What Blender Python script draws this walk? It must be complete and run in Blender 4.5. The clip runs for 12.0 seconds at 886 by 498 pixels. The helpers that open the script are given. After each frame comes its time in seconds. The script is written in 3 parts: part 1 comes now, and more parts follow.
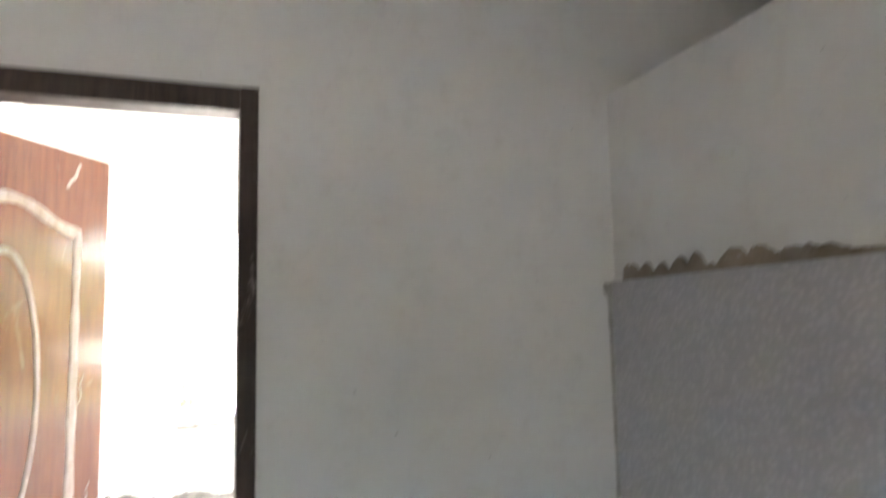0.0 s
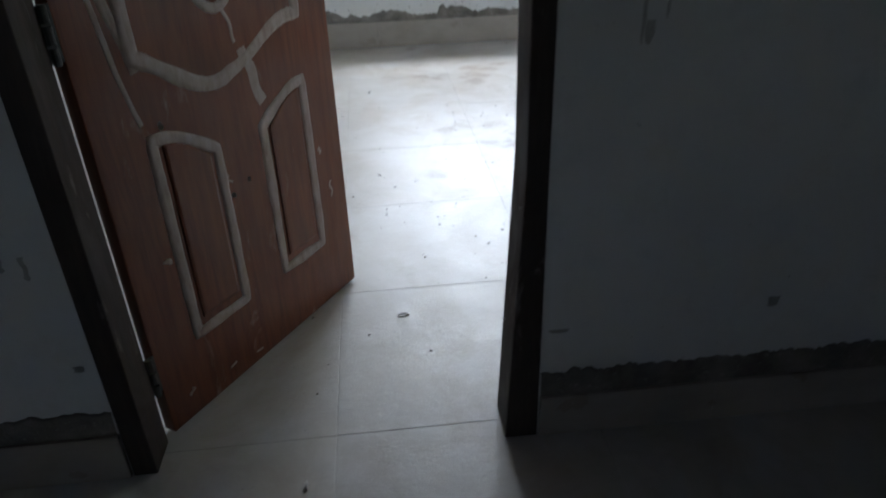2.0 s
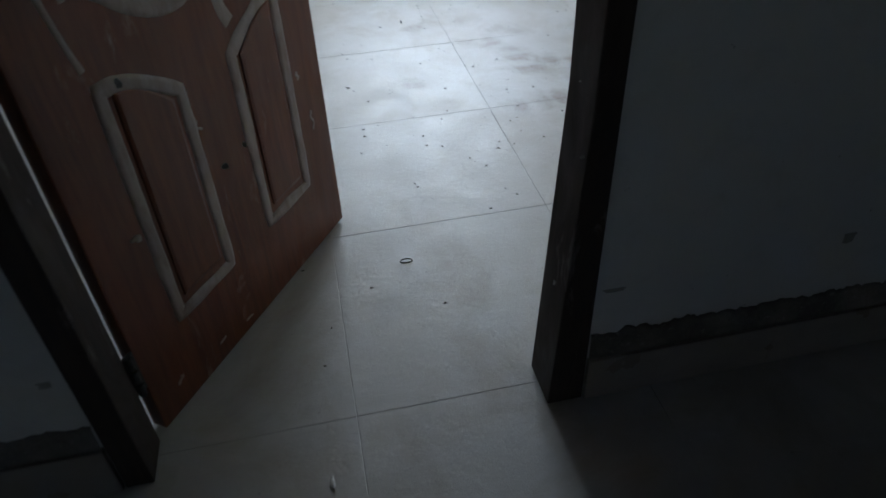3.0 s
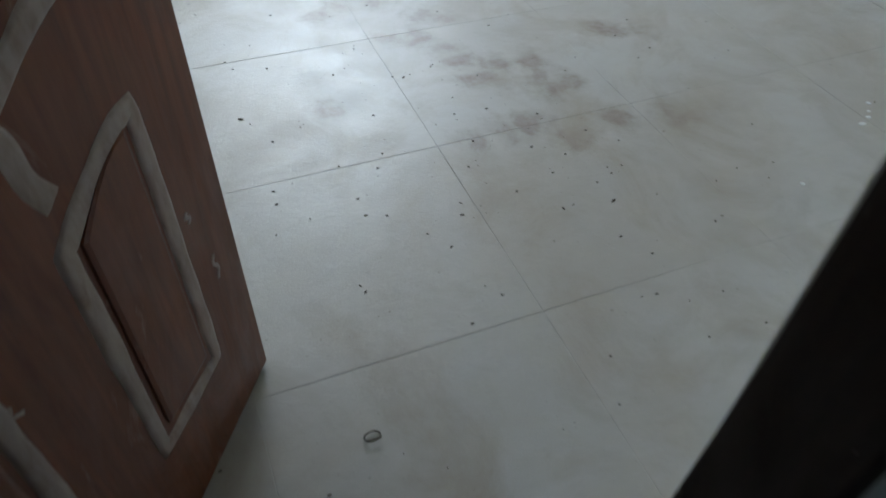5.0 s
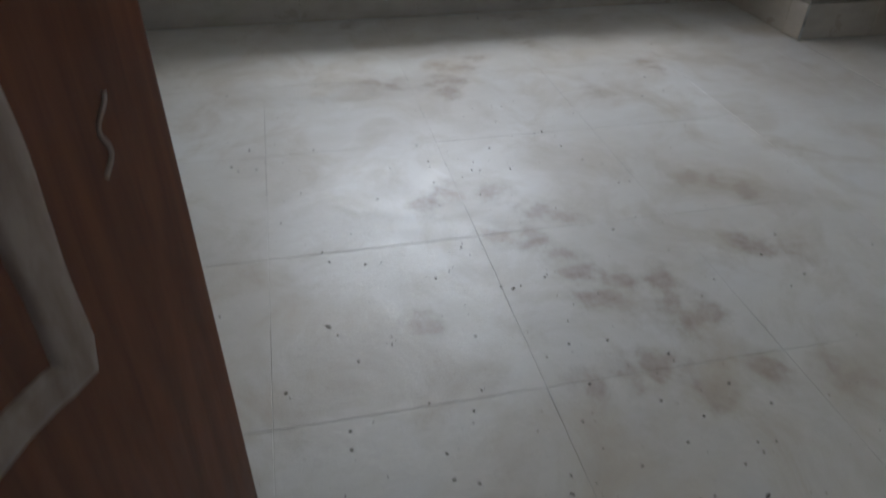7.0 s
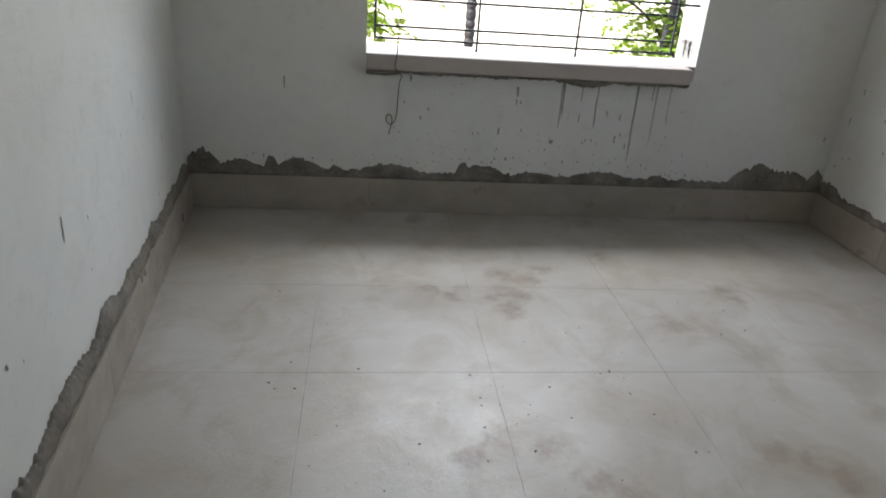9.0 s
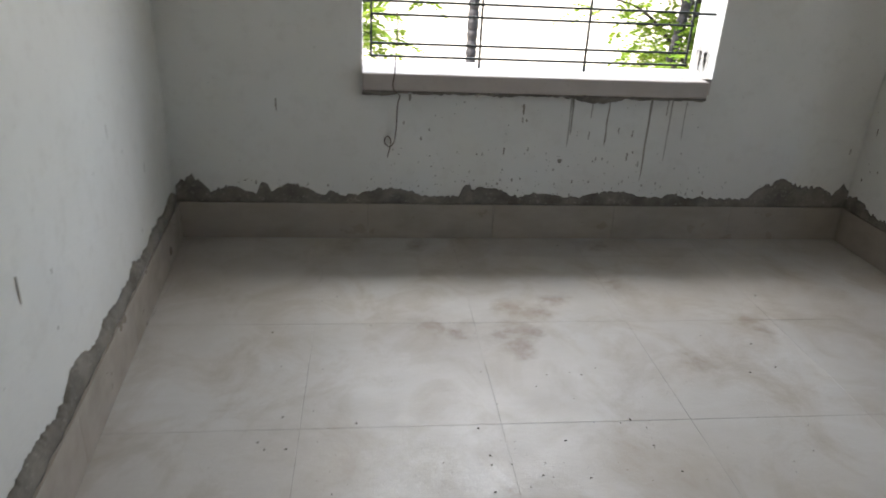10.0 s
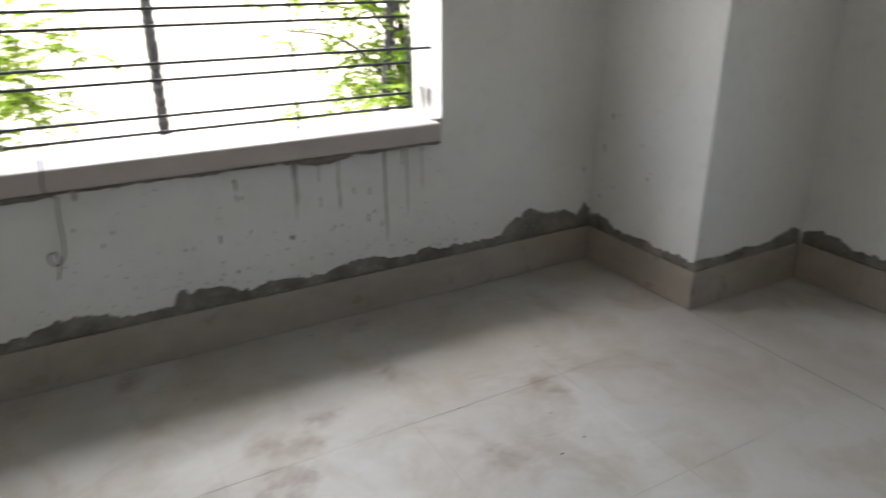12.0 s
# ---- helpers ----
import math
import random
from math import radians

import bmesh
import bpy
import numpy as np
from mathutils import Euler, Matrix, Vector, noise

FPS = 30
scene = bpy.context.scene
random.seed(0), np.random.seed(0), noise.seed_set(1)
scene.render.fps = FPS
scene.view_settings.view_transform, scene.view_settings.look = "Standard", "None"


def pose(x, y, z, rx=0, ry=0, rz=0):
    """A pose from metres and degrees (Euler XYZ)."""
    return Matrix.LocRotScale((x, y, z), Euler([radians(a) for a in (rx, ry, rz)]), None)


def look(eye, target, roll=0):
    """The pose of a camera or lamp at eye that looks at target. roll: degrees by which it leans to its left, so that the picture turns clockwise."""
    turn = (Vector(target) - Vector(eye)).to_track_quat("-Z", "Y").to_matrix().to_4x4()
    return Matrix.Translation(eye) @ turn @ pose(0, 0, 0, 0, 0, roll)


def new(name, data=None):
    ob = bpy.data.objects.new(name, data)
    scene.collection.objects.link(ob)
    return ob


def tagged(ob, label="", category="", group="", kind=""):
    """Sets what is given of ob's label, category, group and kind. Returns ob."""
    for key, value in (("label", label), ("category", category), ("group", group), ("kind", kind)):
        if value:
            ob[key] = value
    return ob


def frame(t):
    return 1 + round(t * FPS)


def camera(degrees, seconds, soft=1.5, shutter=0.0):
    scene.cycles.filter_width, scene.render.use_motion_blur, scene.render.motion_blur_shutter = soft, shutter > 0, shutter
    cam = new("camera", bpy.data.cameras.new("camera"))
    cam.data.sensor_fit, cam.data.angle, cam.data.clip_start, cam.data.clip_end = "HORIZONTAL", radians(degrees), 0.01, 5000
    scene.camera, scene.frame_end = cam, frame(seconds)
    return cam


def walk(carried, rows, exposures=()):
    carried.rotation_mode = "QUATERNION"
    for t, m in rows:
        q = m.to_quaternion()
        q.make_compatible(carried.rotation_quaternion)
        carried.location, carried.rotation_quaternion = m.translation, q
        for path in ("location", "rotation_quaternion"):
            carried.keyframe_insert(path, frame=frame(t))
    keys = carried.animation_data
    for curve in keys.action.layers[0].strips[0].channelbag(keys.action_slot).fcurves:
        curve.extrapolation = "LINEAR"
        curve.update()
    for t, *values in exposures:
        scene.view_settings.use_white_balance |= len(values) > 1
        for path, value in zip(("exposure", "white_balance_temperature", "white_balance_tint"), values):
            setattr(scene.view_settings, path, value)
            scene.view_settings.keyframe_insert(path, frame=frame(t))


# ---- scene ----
cam = camera(65.6, 12.0, soft=1.7, shutter=0.5)
PATH = [
    (0, (-0.271, -2.941, 1.45), (0.389, -1.065, 1.66), -1.1),
    (0.5, (-0.285, -2.813, 1.36), (0.214, -0.882, 1.211), -1.3),
    (0.8, (-0.242, -2.712, 1.307), (0.169, -0.783, 0.973), -2.1),
    (1, (-0.244, -2.67, 1.279), (0.153, -0.786, 0.737), -0.8),
    (1.5, (-0.294, -2.532, 1.205), (-0.094, -0.713, 0.398), 2.1),
    (2, (-0.45, -2.386, 1.138), (-0.291, -0.651, 0.157), -2.0),
    (2.5, (-0.53, -2.258, 1.119), (-0.333, -0.625, -0.018), -2.4),
    (4.3, (-0.631, -1.581, 1.134), (-0.09, -0.241, -0.249), -0.8),
    (4.5, (-0.594, -1.52, 1.123), (-0.047, -0.175, -0.252), 0.2),
    (5, (-0.564, -1.355, 1.11), (-0.003, -0.072, -0.319), 2.3),
    (5.5, (-0.551, -1.187, 1.095), (0.101, 0.047, -0.337), -1.5),
    (6, (-0.504, -1.123, 1.11), (0.263, 0.1, -0.274), 0.3),
    (6.5, (-0.473, -1.053, 1.117), (0.072, 0.362, -0.188), -0.4),
    (7, (-0.474, -0.979, 1.157), (-0.107, 0.591, -0.026), 1.2),
    (7.5, (-0.566, -0.875, 1.223), (-0.184, 0.771, 0.153), 0.5),
    (9.5, (-0.402, -0.578, 1.317), (-0.207, 1.239, 0.502), 4.8),
    (10, (-0.399, -0.445, 1.33), (-0.185, 1.365, 0.506), 2.9),
    (10.5, (-0.426, -0.25, 1.33), (0.006, 1.556, 0.587), 1.0),
    (11, (-0.409, -0.114, 1.325), (0.221, 1.613, 0.536), -0.9),
    (11.5, (-0.317, 0.007, 1.309), (0.344, 1.748, 0.582), -0.6),
    (12, (-0.215, 0.132, 1.352), (0.688, 1.753, 0.607), -0.4),
]
EXPOSURES = [(0, 6.75, 6900, 14), (0.5, 6.0, 6900, 14), (1, 5.3, 6900, 14), (1.5, 4.5, 6500, 12), (2, 3.45, 6100, 9), (2.5, 2.8, 5900, 7), (4.5, 3.0, 6000, 3),
             (5.5, 2.9, 6100, 4), (6.5, 2.68, 6250, 9), (7.5, 2.45, 6450, 10), (9.5, 2.55, 6800, 11), (12, 2.65, 6850, 12)]
walk(cam, [(t, look(eye, target, roll)) for t, eye, target, roll in PATH], EXPOSURES)

# ---- world and sun ----
SUN_TURN, SUN_UP = radians(262), radians(58)
world = bpy.data.worlds.new("daylight")
scene.world = world
world.use_nodes = True
sky = world.node_tree.nodes.new("ShaderNodeTexSky")
sky.sky_type, sky.sun_disc = "NISHITA", False
sky.sun_elevation, sky.sun_rotation = SUN_UP, SUN_TURN
sky.air_density, sky.dust_density = 1.0, 3.0
world.node_tree.nodes["Background"].inputs[1].default_value = 0.15
world.node_tree.links.new(sky.outputs[0], world.node_tree.nodes["Background"].inputs[0])
sun = new("sun", bpy.data.lights.new("sun", "SUN"))
sun.data.energy, sun.data.angle, sun.data.color = 4.0, radians(1.5), (1.0, 0.96, 0.9)
way_to_sun = Vector((math.sin(SUN_TURN) * math.cos(SUN_UP), math.cos(SUN_TURN) * math.cos(SUN_UP), math.sin(SUN_UP)))
sun.matrix_world = look(way_to_sun * 30, (0, 0, 0))

# skylight that enters through the window's opening: the bright sky high up, and the hazy sky lower down
def skylight(name, eye, target, wide, high, energy):
    lamp = new(name, bpy.data.lights.new(name, "AREA"))
    lamp.data.shape, lamp.data.size, lamp.data.size_y = "RECTANGLE", wide, high
    lamp.data.energy, lamp.data.color = energy, (0.95, 0.98, 1.0)
    lamp.matrix_world = look(eye, target)


skylight("skylight_high", (0.36, 3.36, 2.36), (0.36, 2.2, 0.75), 1.6, 0.5, 14.0)
skylight("skylight_low", (0.40, 3.9, 1.66), (0.40, 1.9, 1.18), 1.6, 0.6, 4.6)


# ---- materials ----
def material(name, color=(0.5, 0.5, 0.5), rough=0.6, metal=0.0, coat=0.0):
    """A plain surface, and the makers of its nodes: (material, bsdf, node, link)."""
    m = bpy.data.materials.new(name)
    m.use_nodes = True
    tree = m.node_tree
    bsdf = tree.nodes["Principled BSDF"]
    bsdf.inputs["Base Color"].default_value = (*color, 1)
    bsdf.inputs["Roughness"].default_value = rough
    bsdf.inputs["Metallic"].default_value = metal
    bsdf.inputs["Coat Weight"].default_value = coat

    def node(kind, **values):
        n = tree.nodes.new("ShaderNode" + kind)
        for key, value in values.items():
            n.inputs[key.replace("_", " ")].default_value = value
        return n
    return m, bsdf, node, tree.links.new


def world_place(node):
    return node("NewGeometry").outputs["Position"]


def noise_at(node, link, place, scale, detail=4.0, rough=0.55, stretch=(1, 1, 1), distortion=0.0):
    move = node("Mapping")
    move.inputs["Scale"].default_value = stretch
    link(place, move.inputs["Vector"])
    n = node("TexNoise", Scale=scale, Detail=detail, Roughness=rough, Distortion=distortion)
    link(move.outputs[0], n.inputs["Vector"])
    return n.outputs["Fac"]


def ramp(node, link, value, *stops):
    r = node("ValToRGB")
    e = r.color_ramp.elements
    while len(e) < len(stops):
        e.new(0.5)
    for item, (at, color) in zip(e, stops):
        item.position = at
        item.color = (color, color, color, 1) if isinstance(color, float) else (*color, 1)
    link(value, r.inputs[0])
    return r.outputs[0]


def blend(node, link, factor, a, b, kind="MIX"):
    m = node("Mix")
    m.data_type, m.blend_type = "RGBA", kind
    for socket, value in ((m.inputs[0], factor), (m.inputs[6], a), (m.inputs[7], b)):
        if isinstance(value, tuple):
            socket.default_value = (*value, 1)
        elif isinstance(value, float):
            socket.default_value = value
        else:
            link(value, socket)
    return m.outputs[2]


def bump(node, link, bsdf, height, strength, distance):
    b = node("Bump", Strength=strength, Distance=distance)
    link(height, b.inputs["Height"])
    link(b.outputs[0], bsdf.inputs["Normal"])


def plaster(name, clean, stain, amount):
    m, bsdf, node, link = material(name, clean, 0.75)
    place = world_place(node)
    broad = noise_at(node, link, place, 1.3, 5)
    fine = noise_at(node, link, place, 14, 6, 0.65)
    specks = noise_at(node, link, place, 55, 3, 0.6)
    c = blend(node, link, ramp(node, link, broad, (0.42, 0.0), (0.75, amount)), clean, stain)
    c = blend(node, link, ramp(node, link, fine, (0.52, 0.0), (0.8, amount)), c, stain)
    c = blend(node, link, ramp(node, link, specks, (0.70, 0.0), (0.76, 0.55)), c, (0.25, 0.23, 0.2))
    link(c, bsdf.inputs["Base Color"])
    trowel = noise_at(node, link, place, 3.5, 8, 0.6, (1, 1, 2.2), 0.4)
    bump(node, link, bsdf, trowel, 0.25, 0.02)
    return m


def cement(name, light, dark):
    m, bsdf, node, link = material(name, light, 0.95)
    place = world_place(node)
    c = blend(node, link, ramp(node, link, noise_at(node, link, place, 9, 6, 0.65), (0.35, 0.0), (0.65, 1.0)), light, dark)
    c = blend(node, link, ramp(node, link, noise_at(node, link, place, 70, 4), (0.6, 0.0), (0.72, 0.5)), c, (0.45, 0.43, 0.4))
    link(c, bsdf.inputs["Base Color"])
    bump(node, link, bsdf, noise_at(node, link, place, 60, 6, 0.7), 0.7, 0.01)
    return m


MUD = [(0.07, 0.59), (0.15, 0.54), (0.20, 0.47), (0.20, 0.38), (0.21, 0.27), (0.26, 0.26), (0.33, 0.32), (0.43, 0.32), (0.41, 0.21), (0.47, 0.17), (0.41,
       0.13), (0.11, -0.03), (0.19, -0.00), (0.28, 0.01), (0.34, -0.05), (0.35, -0.08), (0.79, 0.79), (0.85, 0.75), (0.92, 0.67), (0.75, 0.43), (0.78,
       0.40), (0.91, 0.37), (0.68, -0.08), (0.71, -0.11), (0.52, -0.05), (-0.10, 0.80), (-0.02, 0.84), (0.09, 0.83), (0.23, 0.70), (0.28, 0.66),
       (-0.06, 1.74), (0.08, 1.71), (0.13, 1.61), (-0.24, 0.25), (0.15, 0.58), (0.17, 1.91), (0.25, 1.88), (0.36, 1.97), (0.12, 1.74), (0.21, 1.73),
       (0.14, 1.63), (-0.17, 1.77), (1.10, 1.80), (1.11, 1.72), (0.76, 1.51), (0.65, 2.08), (-0.50, 2.50), (-0.17, 2.51), (0.71, 2.52)]


def floor_tiles():
    m, bsdf, node, link = material("polished_floor_tile", (0.62, 0.6, 0.56), 0.25)
    place = world_place(node)
    each = node("ObjectInfo").outputs["Random"]
    c = blend(node, link, each, (0.475, 0.47, 0.46), (0.505, 0.498, 0.485))
    veins = noise_at(node, link, place, 2.4, 8, 0.6, (1, 1.9, 1), 1.2)
    c = blend(node, link, ramp(node, link, veins, (0.40, 0.0), (0.5, 0.22), (0.60, 0.0)), c, (0.39, 0.37, 0.34))
    cloud = noise_at(node, link, place, 1.1, 6, 0.6)
    c = blend(node, link, ramp(node, link, cloud, (0.35, 0.0), (0.7, 0.75)), c, (0.35, 0.31, 0.262))
    # dried mud, blotched and run together where water stood
    wobble = noise_at(node, link, place, 9, 6, 0.62)
    nearest = None
    for x, y in MUD:
        d = node("VectorMath")
        d.operation = "DISTANCE"
        d.inputs[1].default_value = (x, y, 0)
        link(place, d.inputs[0])
        if nearest is None:
            nearest = d.outputs["Value"]
        else:
            least = node("Math")
            least.operation = "MINIMUM"
            link(nearest, least.inputs[0])
            link(d.outputs["Value"], least.inputs[1])
            nearest = least.outputs[0]
    spread = node("Math")
    spread.operation = "MULTIPLY_ADD"
    spread.inputs[1].default_value = 0.26
    link(wobble, spread.inputs[0])
    link(nearest, spread.inputs[2])
    grain = ramp(node, link, noise_at(node, link, place, 34, 5, 0.7), (0.3, 0.45), (0.65, 1.0))
    mud_mask = ramp(node, link, spread.outputs[0], (0.125, 0.92), (0.155, 0.7), (0.18, 0.3), (0.215, 0.0))
    c = blend(node, link, blend(node, link, 1.0, mud_mask, grain, "MULTIPLY"), c, (0.235, 0.178, 0.14))
    thin = noise_at(node, link, place, 3.1, 7, 0.65, (1.2, 1, 1), 0.6)
    c = blend(node, link, ramp(node, link, thin, (0.46, 0.0), (0.70, 0.8)), c, (0.33, 0.285, 0.23))
    specks = noise_at(node, link, place, 90, 2)
    c = blend(node, link, ramp(node, link, specks, (0.72, 0.0), (0.76, 0.5)), c, (0.2, 0.17, 0.14))
    link(c, bsdf.inputs["Base Color"])
    # dust film, thinner over the polish in broad patches
    patch = ramp(node, link, noise_at(node, link, place, 7, 2, 0.5, (1, 1.25, 1)), (0.35, 0.0), (0.65, 1.0))
    film = blend(node, link, 1.0, patch, blend(node, link, 1.0, mud_mask, (0.9, 0.9, 0.9), "MULTIPLY"), "LIGHTEN")
    link(ramp(node, link, film, (0.0, 0.29), (1.0, 0.42)), bsdf.inputs["Roughness"])
    bump(node, link, bsdf, noise_at(node, link, place, 40, 8, 0.78, (1, 1.2, 1), 0.4), 0.4, 0.004)
    return m


def glazed(name, color, other, rough):
    m, bsdf, node, link = material(name, color, rough)
    place = world_place(node)
    c = blend(node, link, ramp(node, link, noise_at(node, link, place, 6, 6, 0.6, (1, 1, 2)), (0.4, 0.0), (0.7, 1.0)), color, other)
    c = blend(node, link, ramp(node, link, noise_at(node, link, place, 40, 3), (0.62, 0.0), (0.75, 0.5)), c, (0.3, 0.27, 0.23))
    link(c, bsdf.inputs["Base Color"])
    link(ramp(node, link, noise_at(node, link, place, 9, 4), (0.3, rough * 0.7), (0.7, min(1.0, rough * 1.6))), bsdf.inputs["Roughness"])
    return m


def speckled_tile():
    m, bsdf, node, link = material("speckled_grey_wall_tile", (0.42, 0.42, 0.43), 0.35)
    place = world_place(node)
    v = node("TexVoronoi", Scale=75.0)
    link(place, v.inputs["Vector"])
    c = blend(node, link, ramp(node, link, v.outputs["Distance"], (0.15, 0.0), (0.6, 1.0)), (0.52, 0.52, 0.53), (0.43, 0.43, 0.445))
    c = blend(node, link, ramp(node, link, noise_at(node, link, place, 22, 5, 0.6, (1, 1, 1.5), 1.0), (0.45, 0.0), (0.65, 0.6)), c, (0.39, 0.39, 0.41))
    link(c, bsdf.inputs["Base Color"])
    bump(node, link, bsdf, noise_at(node, link, place, 45, 3), 0.35, 0.006)
    return m


def stained_wood(name, light, dark, rough, coat, smear, smear_from):
    m, bsdf, node, link = material(name, light, rough, 0.0, coat)
    place = node("TexCoord").outputs["Object"]
    grain = noise_at(node, link, place, 6, 8, 0.65, (9, 9, 0.7), 0.5)
    c = blend(node, link, ramp(node, link, grain, (0.35, 0.0), (0.65, 1.0)), light, dark)
    dust = noise_at(node, link, place, 5, 7, 0.7, (2, 2, 0.8), 0.8)
    c = blend(node, link, ramp(node, link, dust, (smear_from, 0.0), (smear_from + 0.14, 0.6)), c, smear)
    link(c, bsdf.inputs["Base Color"])
    link(ramp(node, link, dust, (0.35, rough), (0.7, min(1.0, rough + 0.35))), bsdf.inputs["Roughness"])
    bump(node, link, bsdf, grain, 0.15, 0.003)
    return m


def cut_film():
    """Wrinkled milky film left in the mouldings."""
    m, bsdf, node, link = material("milky_plastic_film", (0.5, 0.45, 0.42), 0.35)
    place = node("TexCoord").outputs["Object"]
    wrinkles = noise_at(node, link, place, 60, 4, 0.6, (1, 1, 0.3), 0.3)
    link(blend(node, link, ramp(node, link, wrinkles, (0.30, 0.0), (0.60, 1.0)), (0.23, 0.155, 0.13), (0.34, 0.265, 0.235)), bsdf.inputs["Base Color"])
    bump(node, link, bsdf, wrinkles, 0.2, 0.003)
    return m


def mottled(name, color, other, scale, rough, relief=0.3):
    m, bsdf, node, link = material(name, color, rough)
    place = world_place(node)
    n = noise_at(node, link, place, scale, 6, 0.65)
    link(blend(node, link, ramp(node, link, n, (0.35, 0.0), (0.65, 1.0)), color, other), bsdf.inputs["Base Color"])
    bump(node, link, bsdf, noise_at(node, link, place, scale * 4, 5), relief, 0.01)
    return m


def joints(name, clean, dirty):
    """Flush grout, clean in stretches and black with dirt in others."""
    m, bsdf, node, link = material(name, clean, 0.85)
    place = world_place(node)
    long = ramp(node, link, noise_at(node, link, place, 2.6, 3, 0.6), (0.47, 0.0), (0.60, 1.0))
    short = ramp(node, link, noise_at(node, link, place, 30, 3, 0.6), (0.3, 0.55), (0.6, 1.0))
    link(blend(node, link, blend(node, link, 1.0, long, short, "MULTIPLY"), clean, dirty), bsdf.inputs["Base Color"])
    return m


def foliage(name, color, other):
    m, bsdf, node, link = material(name, color, 0.6)
    tone = noise_at(node, link, world_place(node), 9, 4)
    link(blend(node, link, ramp(node, link, tone, (0.35, 0.0), (0.65, 1.0)), color, other), bsdf.inputs["Base Color"])
    bsdf.inputs["Specular IOR Level"].default_value = 0.2
    thin = node("BsdfTranslucent", Color=(other[0] * 1.6, other[1] * 1.6, other[2] * 1.6, 1))
    both = node("MixShader", Fac=0.45)
    link(bsdf.outputs[0], both.inputs[1])
    link(thin.outputs[0], both.inputs[2])
    link(both.outputs[0], m.node_tree.nodes["Material Output"].inputs["Surface"])
    return m


PUTTY = plaster("white_wall_putty", (0.70, 0.70, 0.68), (0.49, 0.47, 0.43), 0.35)
CEILING = plaster("white_ceiling_putty", (0.66, 0.66, 0.64), (0.55, 0.54, 0.5), 0.3)
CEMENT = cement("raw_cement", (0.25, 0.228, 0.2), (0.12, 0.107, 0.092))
FAINT = cement("faint_grey_smudge", (0.47, 0.46, 0.43), (0.30, 0.29, 0.265))
WATER = material("water_drop", (0.8, 0.8, 0.8), 0.03)[0]
TAN_CEMENT = cement("tan_mortar", (0.37, 0.32, 0.26), (0.23, 0.19, 0.145))
SPLASH = cement("dried_cement_splash", (0.36, 0.34, 0.30), (0.20, 0.185, 0.165))
TILE = floor_tiles()
GROUT = joints("dirty_joint", (0.46, 0.45, 0.42), (0.07, 0.058, 0.048))
SKIRT = glazed("beige_skirting_tile", (0.34, 0.30, 0.26), (0.28, 0.25, 0.21), 0.35)
SILL = glazed("pinkish_sill_stone", (0.43, 0.39, 0.365), (0.38, 0.34, 0.315), 0.45)
SPECKLED = speckled_tile()
BLACK_TILE = mottled("black_ribbed_tile", (0.016, 0.016, 0.02), (0.024, 0.024, 0.028), 12, 0.3, 0.05)
PALE_EDGE = mottled("pale_tile_body", (0.5, 0.48, 0.44), (0.4, 0.38, 0.34), 15, 0.8)
DOOR_WOOD = stained_wood("red_brown_door_skin", (0.165, 0.044, 0.015), (0.10, 0.024, 0.008), 0.36, 0.6, (0.40, 0.29, 0.24), 0.62)
DOOR_WOOD.node_tree.nodes["Principled BSDF"].inputs["Coat Roughness"].default_value = 0.13
DOOR_WOOD.node_tree.nodes["Principled BSDF"].inputs["Specular IOR Level"].default_value = 0.3
DOOR_EDGE = stained_wood("dark_door_edge", (0.09, 0.035, 0.018), (0.05, 0.02, 0.012), 0.5, 0.0, (0.3, 0.25, 0.22), 0.66)
FRAME_WOOD = stained_wood("dark_primed_frame_wood", (0.055, 0.035, 0.028), (0.03, 0.02, 0.017), 0.55, 0.0, (0.38, 0.35, 0.33), 0.58)
FILM = cut_film()
IRON = mottled("dark_green_grille_paint", (0.012, 0.02, 0.018), (0.03, 0.035, 0.03), 30, 0.45)
HINGE = mottled("black_iron_hinge", (0.012, 0.012, 0.013), (0.04, 0.035, 0.03), 60, 0.5)
WIRE = mottled("brown_binding_wire", (0.10, 0.055, 0.03), (0.05, 0.03, 0.02), 80, 0.6)
PIPE = mottled("black_corrugated_plastic", (0.006, 0.006, 0.008), (0.014, 0.013, 0.016), 20, 0.6)
RING = mottled("pale_dust_on_ribs", (0.30, 0.31, 0.30), (0.2, 0.2, 0.2), 20, 0.8)
CRUMB = mottled("dark_dirt_crumb", (0.03, 0.025, 0.02), (0.10, 0.08, 0.065), 120, 0.9)
SHAVING = mottled("pale_shaving", (0.55, 0.53, 0.5), (0.4, 0.38, 0.36), 120, 0.4)
BARK = mottled("grey_brown_bark", (0.05, 0.04, 0.03), (0.028, 0.022, 0.016), 9, 0.9, 0.8)
LEAF = foliage("fresh_green_leaves", (0.065, 0.15, 0.016), (0.14, 0.20, 0.022))
LEAF_YELLOW = foliage("yellow_green_leaves", (0.17, 0.19, 0.012), (0.11, 0.14, 0.010))
SOIL = mottled("pale_sandy_ground", (0.36, 0.33, 0.28), (0.28, 0.25, 0.21), 0.8, 0.95)


# ---- builders ----
def part(name, bm, mat, parent=None, label=""):
    """Links a bmesh as one mesh object under a thing or a part."""
    bmesh.ops.recalc_face_normals(bm, faces=bm.faces)
    data = bpy.data.meshes.new(name)
    bm.to_mesh(data)
    bm.free()
    data.materials.append(mat)
    ob = new(name, data)
    ob.parent = parent
    return tagged(ob, label)


def smooth(ob):
    for p in ob.data.polygons:
        p.use_smooth = True
    return ob


